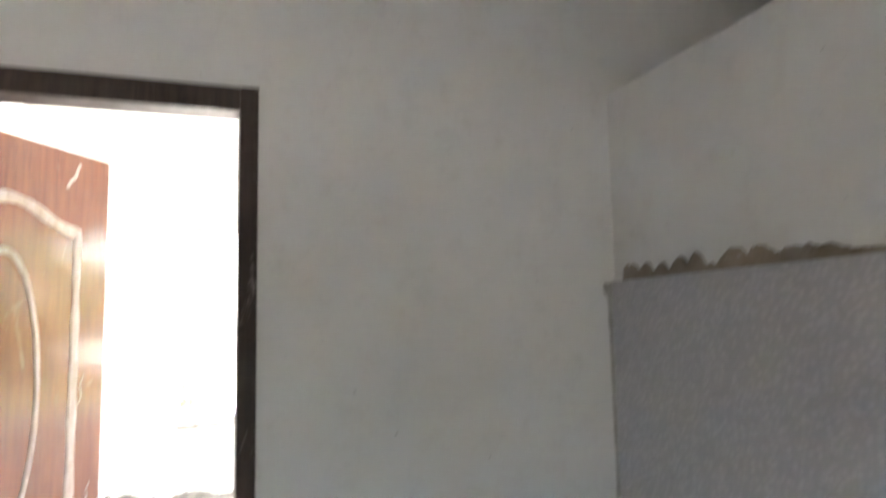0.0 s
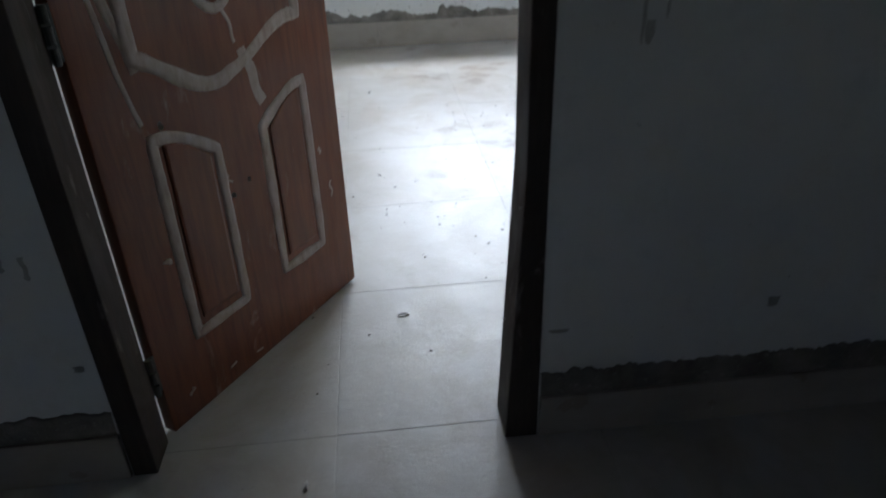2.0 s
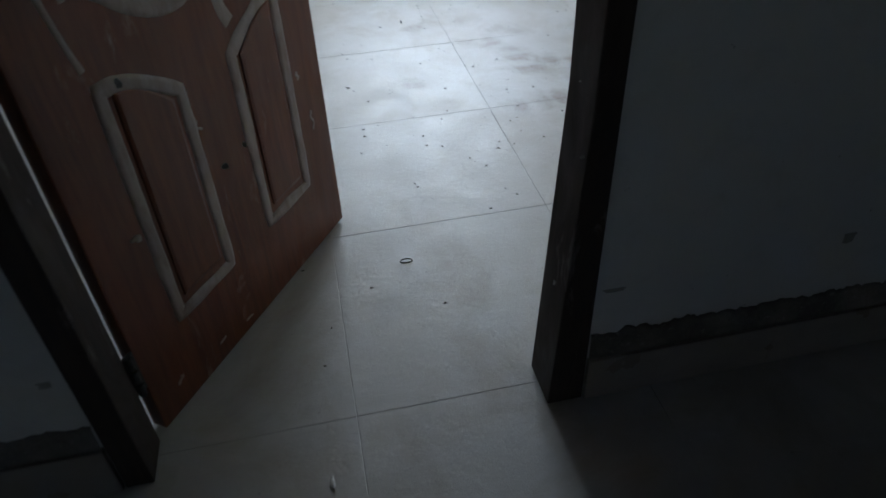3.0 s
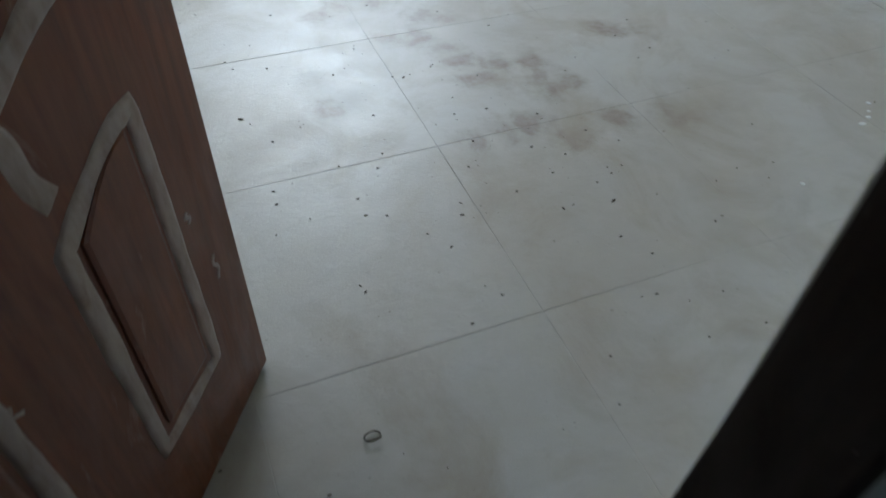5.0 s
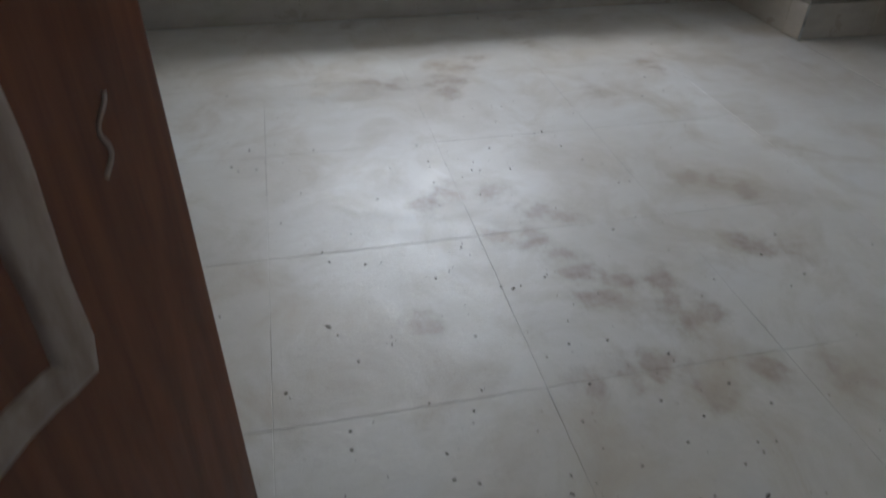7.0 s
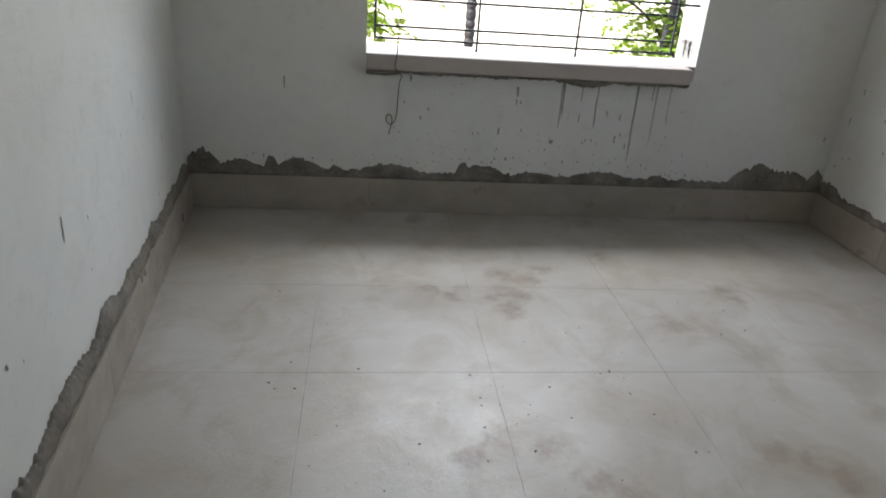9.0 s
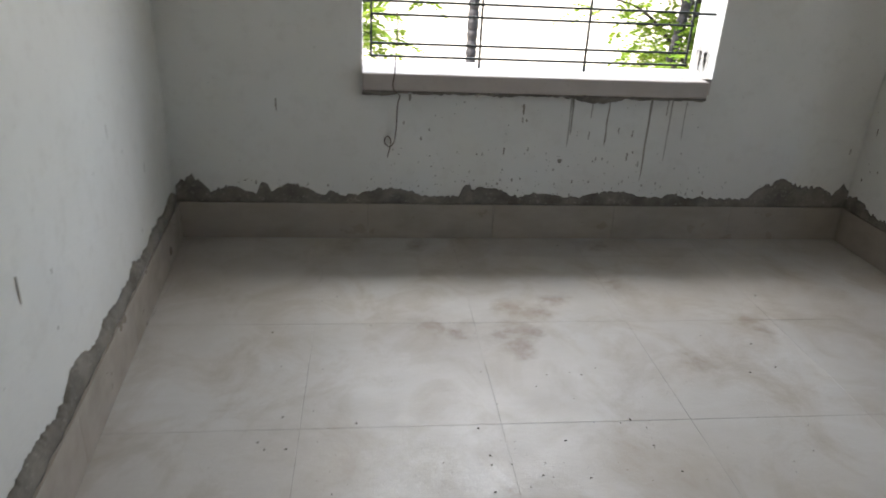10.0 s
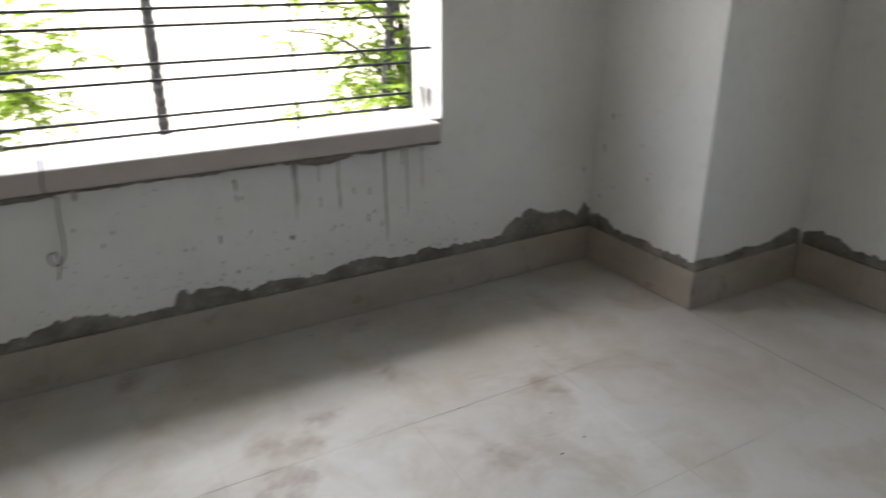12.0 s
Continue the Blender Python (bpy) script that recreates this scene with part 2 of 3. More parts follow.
def box(lo, hi, edge=0.0, m=None, bm=None):
    bm = bm or bmesh.new()
    c = [(a + b) / 2 for a, b in zip(lo, hi)]
    size = [b - a for a, b in zip(lo, hi)]
    made = bmesh.ops.create_cube(bm, size=1, matrix=(m or Matrix()) @ Matrix.Translation(c) @ Matrix.Diagonal((*size, 1)))["verts"]
    if edge:
        edges = list({e for v in made for e in v.link_edges})
        bmesh.ops.bevel(bm, geom=edges, offset=edge, segments=2, affect="EDGES", profile=0.6)
    return bm


def tube(points, radius, sides=8, bm=None, ends=None):
    """A bent rod; radius is a number or one for each point."""
    bm = bm or bmesh.new()
    points = [Vector(p) for p in points]
    radii = radius if isinstance(radius, list) else [radius] * len(points)
    rings, side = [], None
    for i, p in enumerate(points):
        along = (points[min(i + 1, len(points) - 1)] - points[max(i - 1, 0)]).normalized()
        if side is None:
            side = along.orthogonal().normalized()
        side = (side - along * side.dot(along)).normalized()
        up = along.cross(side)
        rings.append([bm.verts.new(p + radii[i] * (math.cos(a) * side + math.sin(a) * up)) for a in (2 * math.pi * k / sides for k in range(sides))])
    for a, b in zip(rings, rings[1:]):
        for k in range(sides):
            bm.faces.new((a[k], a[(k + 1) % sides], b[(k + 1) % sides], b[k]))
    bm.faces.new(rings[0][::-1])
    bm.faces.new(rings[-1])
    return bm


def pierced(us, zs, holes, thick, m):
    """An upright slab over a grid of u and z, with cells left open; its face is at w = 0 and it reaches to w = thick."""
    bm = bmesh.new()
    solid = {(i, j) for i in range(len(us) - 1) for j in range(len(zs) - 1)} - set(holes)

    def quad(*corners):
        bm.faces.new([bm.verts.new(m @ Vector(c)) for c in corners])
    for i, j in solid:
        u0, u1, z0, z1 = us[i], us[i + 1], zs[j], zs[j + 1]
        for w in (0, thick):
            quad((u0, w, z0), (u1, w, z0), (u1, w, z1), (u0, w, z1))
        if (i - 1, j) not in solid:
            quad((u0, 0, z0), (u0, thick, z0), (u0, thick, z1), (u0, 0, z1))
        if (i + 1, j) not in solid:
            quad((u1, 0, z0), (u1, thick, z0), (u1, thick, z1), (u1, 0, z1))
        if (i, j - 1) not in solid:
            quad((u0, 0, z0), (u1, 0, z0), (u1, thick, z0), (u0, thick, z0))
        if (i, j + 1) not in solid:
            quad((u0, 0, z1), (u1, 0, z1), (u1, thick, z1), (u0, thick, z1))
    bmesh.ops.remove_doubles(bm, verts=bm.verts, dist=0.0001)
    return bm


def along_wall(start, end):
    """A frame whose u runs from start to end, w to the left of that way, z up."""
    d = (Vector((*end, 0)) - Vector((*start, 0)))
    return Matrix.Translation((*start, 0)) @ Matrix.Rotation(math.atan2(d.y, d.x), 4, "Z"), d.length


def cement_band(name, m, length, low, height, lumps, depth, seed, step=0.007, wild=1.0, mat=None):
    """Raw cement with a torn upper edge on a wall; it bulges to w = -depth."""
    bm = bmesh.new()
    count = max(2, int(length / step))
    rows = []
    for k in range(count + 1):
        u = length * k / count
        torn = 0.5 + 0.5 * noise.noise((u * 9, seed, 0)) + 0.35 * noise.noise((u * 31, seed, 4)) + 0.2 * noise.noise((u * 80, seed, 9))
        fray = 0.5 * noise.noise((u * 60, seed, 13)) + 0.5 * noise.noise((u * 140, seed, 17))
        top = height * (0.55 + 0.6 * wild * torn + 0.35 * wild * fray)
        for at, half, tall in lumps:
            d = abs(u - at) / (1.2 * half)
            if d < 1:
                top = max(top, tall * (1 - d ** 2) ** 0.75 * (0.62 + 0.26 * torn + 0.20 * fray))
        row = []
        for j, f in enumerate((0, 0.0, 0.25, 0.55, 0.85, 1.0, 1.0)):
            bulge = (0, 0.9, 1.0, 0.9, 0.7, 0.45, -0.3)[j] * depth * (1 + 0.35 * noise.noise((u * 22, f * 4, seed)))
            row.append(bm.verts.new(m @ Vector((u, -bulge, low + top * f))))
        rows.append(row)
    for a, b in zip(rows, rows[1:]):
        for j in range(6):
            bm.faces.new((a[j], b[j], b[j + 1], a[j + 1]))
    return smooth(tagged(part(name, bm, mat or CEMENT), "rough grey cement patched along the foot of a wall", "cement", kind="structure"))


def skirting(name, m, length, tall, proud, first=0.35):
    """A row of skirting tiles; each is a piece of its own."""
    base = tagged(part(name, box((0, -proud + 0.004, 0), (length, 0.004, tall - 0.003), m=m), GROUT), "beige glazed skirting tiles along the foot of a wall", "skirting", kind="structure")
    cuts, u = [0.0], first
    while u < length - 0.05:
        cuts.append(u)
        u += 0.6
    cuts.append(length)
    for a, b in zip(cuts, cuts[1:]):
        part("skirting_tile", box((a + 0.0006, -proud, 0.001), (b - 0.0006, -0.001, tall), 0.0015, m), SKIRT, base)
    return base


def splashes(name, m, streaks, specks, area, seed, label, mat=None):
    """Thin dried runs and spots on a wall."""
    rng = random.Random(seed)
    bm = bmesh.new()
    for u, high, low, wide in streaks:
        count = 9
        left, right = [], []
        for k in range(count):
            f = k / (count - 1)
            z = high + (low - high) * f
            sway = 0.004 * noise.noise((f * 3, u * 10, seed))
            half = wide * (0.35 + 0.65 * abs(noise.noise((f * 5, u * 7, seed))) + 0.25 * (1 - f)) * (1 if k < count - 1 else 0.2)
            left.append(bm.verts.new(m @ Vector((u - half + sway, -0.0015, z))))
            right.append(bm.verts.new(m @ Vector((u + half + sway, -0.0015, z))))
        for k in range(count - 1):
            bm.faces.new((left[k], right[k], right[k + 1], left[k + 1]))
    for _ in range(specks):
        u, z = rng.uniform(area[0], area[1]), rng.uniform(area[2], area[3])
        r, tall = rng.choice((0.0012, 0.0015, 0.002, 0.003, 0.0045)), rng.uniform(0.8, 2.6)
        ring = [bm.verts.new(m @ Vector((u + r * rng.uniform(0.6, 1.2) * math.cos(a), -0.0016, z + tall * r * rng.uniform(0.6, 1.2) * math.sin(a)))) for a in (k * math.pi / 4 for k in range(8))]
        bm.faces.new(ring)
    return tagged(part(name, bm, mat or SPLASH), label, "stain", kind="stuff")


# ---- the place: room walls, hall walls, floors, ceilings ----
ROOM_H = 2.62
WALL_Y, DOOR_Y, HALL_Y = 2.615, -1.13, -1.253
SILL_Z, HEAD_Z = 0.797, 2.17
WIN_X0, WIN_X1, SILL_X1 = -0.43, 1.165, 1.116
EAST_X = 2.70
LEFT_A, LEFT_B = (-1.003, DOOR_Y), (-1.286, WALL_Y)

north_m, north_len = along_wall((-1.6, WALL_Y), (EAST_X + 0.25, WALL_Y))
tagged(part("wall_north", pierced([0, WIN_X0 + 1.6, WIN_X1 + 1.6, north_len], [-0.1, SILL_Z - 0.075, HEAD_Z, ROOM_H], [(1, 1)], 0.25, north_m), PUTTY),
       "white puttied wall with an open window hole and grey streaks", "wall", kind="structure")
west_m, west_len = along_wall(LEFT_A, LEFT_B)
tagged(part("wall_west", pierced([0, west_len], [-0.1, ROOM_H], [], 0.2, west_m), PUTTY), "white puttied wall lit by the window", "wall", kind="structure")
east_m, east_len = along_wall((EAST_X, WALL_Y), (EAST_X, DOOR_Y))
tagged(part("wall_east", pierced([0, WALL_Y - 0.55, WALL_Y + 0.85, east_len], [-0.1, SILL_Z, HEAD_Z, ROOM_H], [(1, 1)], 0.25, east_m), PUTTY),
       "white puttied wall with an open window hole", "wall", kind="structure")
FR_X0, FR_X1, FR_TOP = -1.036, -0.147, 2.025
south_m, south_len = along_wall((3.0, DOOR_Y), (-2.8, DOOR_Y))
tagged(part("wall_south", pierced([0, 3.0 - FR_X1, 3.0 - FR_X0, south_len], [-0.1, FR_TOP, ROOM_H], [(1, 0)], DOOR_Y - HALL_Y, south_m), PUTTY),
       "white puttied wall with a doorway between hall and room", "wall", kind="structure")
PIER_X, PIER_Y = 2.003, 1.94
tagged(part("pier", box((PIER_X, PIER_Y, -0.05), (EAST_X - 0.001, WALL_Y - 0.001, ROOM_H - 0.001), 0.006), PUTTY), "white puttied corner pier", "pillar", kind="structure")

PART_X, BACK_Y, PART_TOP = 0.84, -5.2, 2.10
hall_e_m, hall_e_len = along_wall((PART_X, HALL_Y - 0.001), (PART_X, BACK_Y))
tagged(part("wall_partition", pierced([0, hall_e_len], [-0.1, PART_TOP], [], 0.12, hall_e_m), PUTTY), "low partition wall, painted above its tiles", "wall", kind="structure")
# the far wall takes the dark cement colour to imitate the unlit space there
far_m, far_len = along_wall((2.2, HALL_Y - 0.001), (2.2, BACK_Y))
tagged(part("wall_far", pierced([0, far_len], [-0.1, ROOM_H], [], 0.2, far_m), CEMENT), "wall behind the partition, coloured dark to stand for shade", "wall", kind="structure")
hall_w_m, hall_w_len = along_wall((-2.6, BACK_Y), (-2.6, HALL_Y - 0.001))
tagged(part("wall_hall_west", pierced([0, hall_w_len], [-0.1, ROOM_H], [], 0.2, hall_w_m), PUTTY), "plain white hall wall", "wall", kind="structure")
back_m, back_len = along_wall((2.4, BACK_Y), (-2.8, BACK_Y))
tagged(part("wall_back", pierced([0, 3.2, 3.52, back_len], [-0.1, 1.2, 1.8, ROOM_H], [(1, 1)], 0.2, back_m), PUTTY), "plain white hall wall with a small open window hole", "wall", kind="structure")
tagged(part("ceiling", box((-3.0, BACK_Y - 0.3, ROOM_H), (3.1, WALL_Y + 0.3, ROOM_H + 0.15)), CEILING), "white puttied ceiling", "ceiling", kind="structure")
# added sheet under the ceiling, its dark colour standing in for shade
tagged(part("ceiling_unpainted", box((PART_X + 0.1, BACK_Y + 0.002, ROOM_H - 0.02), (2.198, HALL_Y - 0.003, ROOM_H - 0.004)), CEMENT), "ceiling behind the partition, coloured dark to stand for shade", "ceiling", kind="structure")
tagged(part("floor_slab", box((-2.9, BACK_Y - 0.25, -0.2), (3.0, WALL_Y + 0.3, -0.0009)), GROUT), "screed with dirty joints under the floor tiles", "floor", kind="structure")

# skirting and the raw cement above it
SK_H, SK_P = 0.175, 0.014
NORTH_LUMPS = [(0.07, 0.085, 0.16), (0.245, 0.11, 0.105), (0.395, 0.035, 0.13), (0.53, 0.125, 0.118), (0.70, 0.03, 0.085), (0.97, 0.17, 0.10), (1.335, 0.035, 0.13), (1.43, 0.13, 0.112),
               (1.70, 0.15, 0.078), (2.05, 0.19, 0.095), (2.36, 0.08, 0.085), (2.60, 0.10, 0.055), (2.91, 0.15, 0.185), (3.06, 0.15, 0.15), (3.24, 0.05, 0.15)]
sk_m, sk_len = along_wall((LEFT_B[0] + 0.012, WALL_Y), (PIER_X, WALL_Y))
skirting("baseboard_north", sk_m, sk_len, SK_H, SK_P, 0.27)
cement_band("trim_cement_north", sk_m, sk_len, SK_H - 0.002, 0.05, NORTH_LUMPS, 0.008, 3.1)
sk_m, sk_len = along_wall((LEFT_A[0] - 0.0165, DOOR_Y + 0.21), (LEFT_B[0], WALL_Y - 0.016))
skirting("baseboard_west", sk_m, sk_len, SK_H, 0.026, 0.2)
cement_band("trim_cement_west", sk_m, sk_len, SK_H - 0.002, 0.05, [(1.75, 0.2, 0.09), (2.1, 0.12, 0.11), (2.75, 0.07, 0.085), (3.1, 0.06, 0.07), (3.45, 0.1, 0.08), (1.2, 0.3, 0.07)], 0.02, 7.7)
sk_m, sk_len = along_wall((PIER_X, WALL_Y - 0.016), (PIER_X, PIER_Y - 0.014))
skirting("baseboard_pier", sk_m, sk_len, SK_H, SK_P, 0.55)
cement_band("trim_cement_pier", sk_m, sk_len, SK_H - 0.002, 0.045, [(0.06, 0.12, 0.10)], 0.008, 11.3)
sk_m, sk_len = along_wall((PIER_X, PIER_Y), (EAST_X - 0.016, PIER_Y))
skirting("baseboard_pier_front", sk_m, sk_len, SK_H, SK_P, 0.4)
cement_band("trim_cement_pier_front", sk_m, sk_len, SK_H - 0.002, 0.05, [(0.62, 0.16, 0.10), (0.3, 0.12, 0.07)], 0.008, 15.9)
sk_m, sk_len = along_wall((EAST_X, PIER_Y - 0.016), (EAST_X, DOOR_Y))
skirting("baseboard_east", sk_m, sk_len, SK_H, SK_P, 0.3)
cement_band("trim_cement_east", sk_m, sk_len, SK_H - 0.002, 0.05, [(0.1, 0.14, 0.10)], 0.008, 19.4)
sk_m, sk_len = along_wall((FR_X1 + 0.003, HALL_Y), (PART_X - 0.016, HALL_Y))
skirting("baseboard_hall", sk_m, sk_len, 0.11, SK_P, 0.4)
cement_band("trim_cement_hall", sk_m, sk_len, 0.108, 0.10, [(0.9, 0.12, 0.11)], 0.007, 23.2, wild=0.35)
sk_m, sk_len = along_wall((-2.6, HALL_Y), (FR_X0 - 0.003, HALL_Y))
skirting("baseboard_hall_west", sk_m, sk_len, 0.12, SK_P, 0.4)
cement_band("trim_cement_hall_west", sk_m, sk_len, 0.118, 0.095, [], 0.007, 27.2, wild=0.35)

# tiled face of the partition
tiled = tagged(part("wall_tiling", box((0, -0.006, 0.005), (hall_e_len, 0.0, 1.55), m=hall_e_m), PALE_EDGE), "grey speckled wall tiles over black ribbed ones", "wall tiles", kind="structure")
u = 0.0
while u < hall_e_len - 0.1:
    v = min(u + 0.6, hall_e_len)
    part("speckled_tile", box((u + 0.0002, -0.014, 0.651), (v - 0.0002, -0.006, 1.554), 0.0004, hall_e_m), SPECKLED, tiled)
    ribs = bmesh.new()
    for k in range(33):
        a = u + 0.003 + k * 0.018
        if a + 0.013 < v:
            box((a, -0.0115, 0.006), (a + 0.0125, -0.0062, 0.648), m=hall_e_m, bm=ribs)
    part("ribbed_tile", ribs, BLACK_TILE, tiled)
    u = v
cement_band("trim_cement_tiles", hall_e_m @ Matrix.Translation((0.05, 0, 0)), hall_e_len - 0.1, 1.55, 0.022,
            [(0.03, 0.05, 0.06), (0.10, 0.03, 0.055), (0.17, 0.03, 0.045), (0.235, 0.035, 0.06), (0.30, 0.03, 0.065), (0.42, 0.05, 0.07), (0.50, 0.04, 0.075), (0.62, 0.1, 0.05), (0.95, 0.1, 0.05)], 0.006, 31.5, mat=TAN_CEMENT)
corner_m = Matrix.Translation((PART_X - 0.014, HALL_Y, 0.2)) @ Matrix.Rotation(radians(-90), 4, "Y")
cement_band("trim_cement_corner", corner_m, 1.35, 0.0, 0.012, [(0.2, 0.28, 0.05), (0.55, 0.1, 0.03), (0.06, 0.08, 0.07), (1.34, 0.03, 0.035)], 0.004, 37.1, mat=FAINT)

# ---- the window: sill, grille, wire ----
sill = tagged(new("window_sill"), "pinkish stone window sill slab with a rounded edge", "window sill", kind="structure")
part("slab", box((WIN_X0 + 0.001, WALL_Y - 0.002, SILL_Z - 0.074), (WIN_X1 - 0.001, 2.875, SILL_Z - 0.001), 0.004), SILL, sill)
nosing = box((WIN_X0 + 0.001, 2.524, SILL_Z - 0.075), (SILL_X1, WALL_Y - 0.0025, SILL_Z))
ends = [e for e in nosing.edges if all(v.co.y < 2.53 for v in e.verts) or all(v.co.x > SILL_X1 - 0.01 for v in e.verts)]
bmesh.ops.bevel(nosing, geom=ends, offset=0.012, segments=4, affect="EDGES", profile=0.6)
part("nosing", nosing, SILL, sill, "rounded stone nosing of the sill")
under_m, under_len = along_wall((WIN_X0, WALL_Y), (SILL_X1, WALL_Y))
cement_band("trim_cement_sill", Matrix.Translation((0, 0, 2 * (SILL_Z - 0.072))) @ Matrix.Diagonal((1, 1, -1, 1)) @ under_m, under_len, SILL_Z - 0.073, 0.028,
            [(1.06, 0.13, 0.062), (0.06, 0.12, 0.05), (0.45, 0.2, 0.034), (1.35, 0.08, 0.036)], 0.082, 41.0)
head_m = Matrix.Translation((0, 0, 0)) @ under_m
cement_band("trim_cement_head", head_m, under_len * 0.9, HEAD_Z - 0.012, 0.03, [(0.15, 0.12, 0.06), (0.5, 0.1, 0.05), (0.9, 0.2, 0.06)], 0.006, 43.0)

grille = tagged(new("window_grille"), "dark green iron grille of paired level bars", "window grille")
GR_Y = 2.70
GX = (-0.392, 0.094, 0.582, 1.062)
for k, gx in enumerate(GX):
    low = 0.799 if k in (1, 2) else 0.838
    part("upright", box((gx - 0.005, GR_Y - 0.005, low), (gx + 0.005, GR_Y + 0.005, 2.115), 0.001), IRON, grille)
for k in range(8):
    for z in (0.842 + 0.1765 * k, 0.897 + 0.1765 * k):
        if z < 2.13:
            part("bar", box((GX[0] - 0.004, GR_Y - 0.0115, z - 0.005), (GX[3] + 0.004, GR_Y - 0.0035, z + 0.005), 0.001), IRON, grille)
for z in (1.07, 1.77):
    for x0, x1 in ((WIN_X0 - 0.02, GX[0]), (GX[3], WIN_X1 + 0.02)):
        part("lug", tube([(x0, GR_Y, z), (x1, GR_Y, z)], 0.006), IRON, grille)

wire_points = [(-0.275, 2.60, 2.14), (-0.30, 2.59, 1.9), (-0.285, 2.575, 1.5), (-0.292, 2.545, 1.15), (-0.283, 2.53, 1.0), (-0.290, 2.52, 0.86), (-0.293, 2.512, 0.795), (-0.300, 2.512, 0.75),
               (-0.288, 2.514, 0.72), (-0.268, 2.53, 0.70), (-0.274, 2.575, 0.66), (-0.277, 2.597, 0.60), (-0.279, 2.600, 0.53), (-0.288, 2.600, 0.475), (-0.308, 2.598, 0.455), (-0.327, 2.597, 0.468),
               (-0.330, 2.597, 0.492), (-0.316, 2.598, 0.503), (-0.303, 2.599, 0.488), (-0.303, 2.599, 0.46), (-0.312, 2.599, 0.425), (-0.316, 2.599, 0.405)]


def rounded(points, steps=6):
    """Points along a smooth curve through the given ones."""
    p = [Vector(q) for q in points]
    p = [2 * p[0] - p[1], *p, 2 * p[-1] - p[-2]]
    out = []
    for a, b, c, d in zip(p, p[1:], p[2:], p[3:]):
        for k in range(steps):
            t = k / steps
            out.append(0.5 * (2 * b + (c - a) * t + (2 * a - 5 * b + 4 * c - d) * t * t + (3 * b - 3 * c + d - a) * t ** 3))
    return out + [p[-2]]


smooth(tagged(part("binding_wire", tube(rounded(wire_points), 0.0024, 6), WIRE), "thin brown wire with a curl hanging over the window sill", "wire"))

# ---- the door ----
frame_thing = tagged(new("door_frame"), "dark primed wooden door frame smeared with plaster", "door frame", kind="structure")
JAMB_Y0, JAMB_Y1 = HALL_Y - 0.008, -1.155
part("jamb", box((FR_X0 + 0.001, JAMB_Y0, 0.0), (-0.984, -1.166, FR_TOP), 0.003), FRAME_WOOD, frame_thing)
jamb_bm = box((-0.191, JAMB_Y0, 0.0), (FR_X1 - 0.001, JAMB_Y1, FR_TOP), 0.003)
bmesh.ops.bisect_plane(jamb_bm, geom=jamb_bm.verts[:] + jamb_bm.edges[:] + jamb_bm.faces[:], plane_co=(0, 0, 0.65), plane_no=(0, 0, 1))
for v in jamb_bm.verts:
    if v.co.x < -0.17:
        v.co.x -= 0.030 * max(0.0, 1 - v.co.z / 0.65)
part("jamb", jamb_bm, FRAME_WOOD, frame_thing)
part("head", box((-0.978, JAMB_Y0 + 0.001, FR_TOP - 0.06), (-0.192, -1.166, FR_TOP - 0.001), 0.003), FRAME_WOOD, frame_thing)

HINGE_AT, LEAF_TURN = Vector((-0.979, -1.157, 0.008)), math.degrees(math.atan2(0.633, 0.419))
LEAF_W, LEAF_H, LEAF_T = 0.759, 1.975, 0.034
door = tagged(new("door"), "red-brown moulded panel door standing open, film left in its mouldings", "door")
door.matrix_world = Matrix.Translation(HINGE_AT) @ Matrix.Rotation(radians(LEAF_TURN), 4, "Z")
leaf = part("leaf", box((0.014, 0.0, 0.0), (LEAF_W, LEAF_T, LEAF_H), 0.0025), DOOR_WOOD, door, "red-brown door leaf")


def moulding(name, outline, wide, high, parent, mat, closed=True, label=""):
    """A half-round strip that follows an outline (u, z) on the face of the leaf."""
    pts = [Vector((a, b)) for a, b in outline]
    bm, rows = bmesh.new(), []
    n = len(pts)
    for i, p in enumerate(pts):
        a, b = (pts[i - 1], pts[(i + 1) % n]) if closed else (pts[max(i - 1, 0)], pts[min(i + 1, n - 1)])
        d = (b - a).normalized()
        side = Vector((-d.y, d.x))
        half = wide / 2 * (1 + 0.3 * noise.noise((p.x * 14, p.y * 14, wide * 100)))
        rows.append([bm.verts.new((p.x + side.x * half * f, -high * g, p.y + side.y * half * f)) for f, g in ((-1, -0.2), (-0.8, 0.55), (-0.3, 1.0), (0.15, 0.7), (0.55, 0.95), (0.85, 0.5), (1, -0.2))])
    for i in range(n if closed else n - 1):
        a, b = rows[i], rows[(i + 1) % n]
        for k in range(6):
            bm.faces.new((a[k], a[k + 1], b[k + 1], b[k]))
    return smooth(part(name, bm, mat, parent, label))


def dense(points, step=0.012):
    out = []
    pts = [Vector(p) for p in points]
    for a, b in zip(pts, pts[1:] + pts[:1]):
        k = max(1, int((b - a).length / step))
        out += [a.lerp(b, i / k) for i in range(k)]
    return [(p.x, p.y) for p in out]


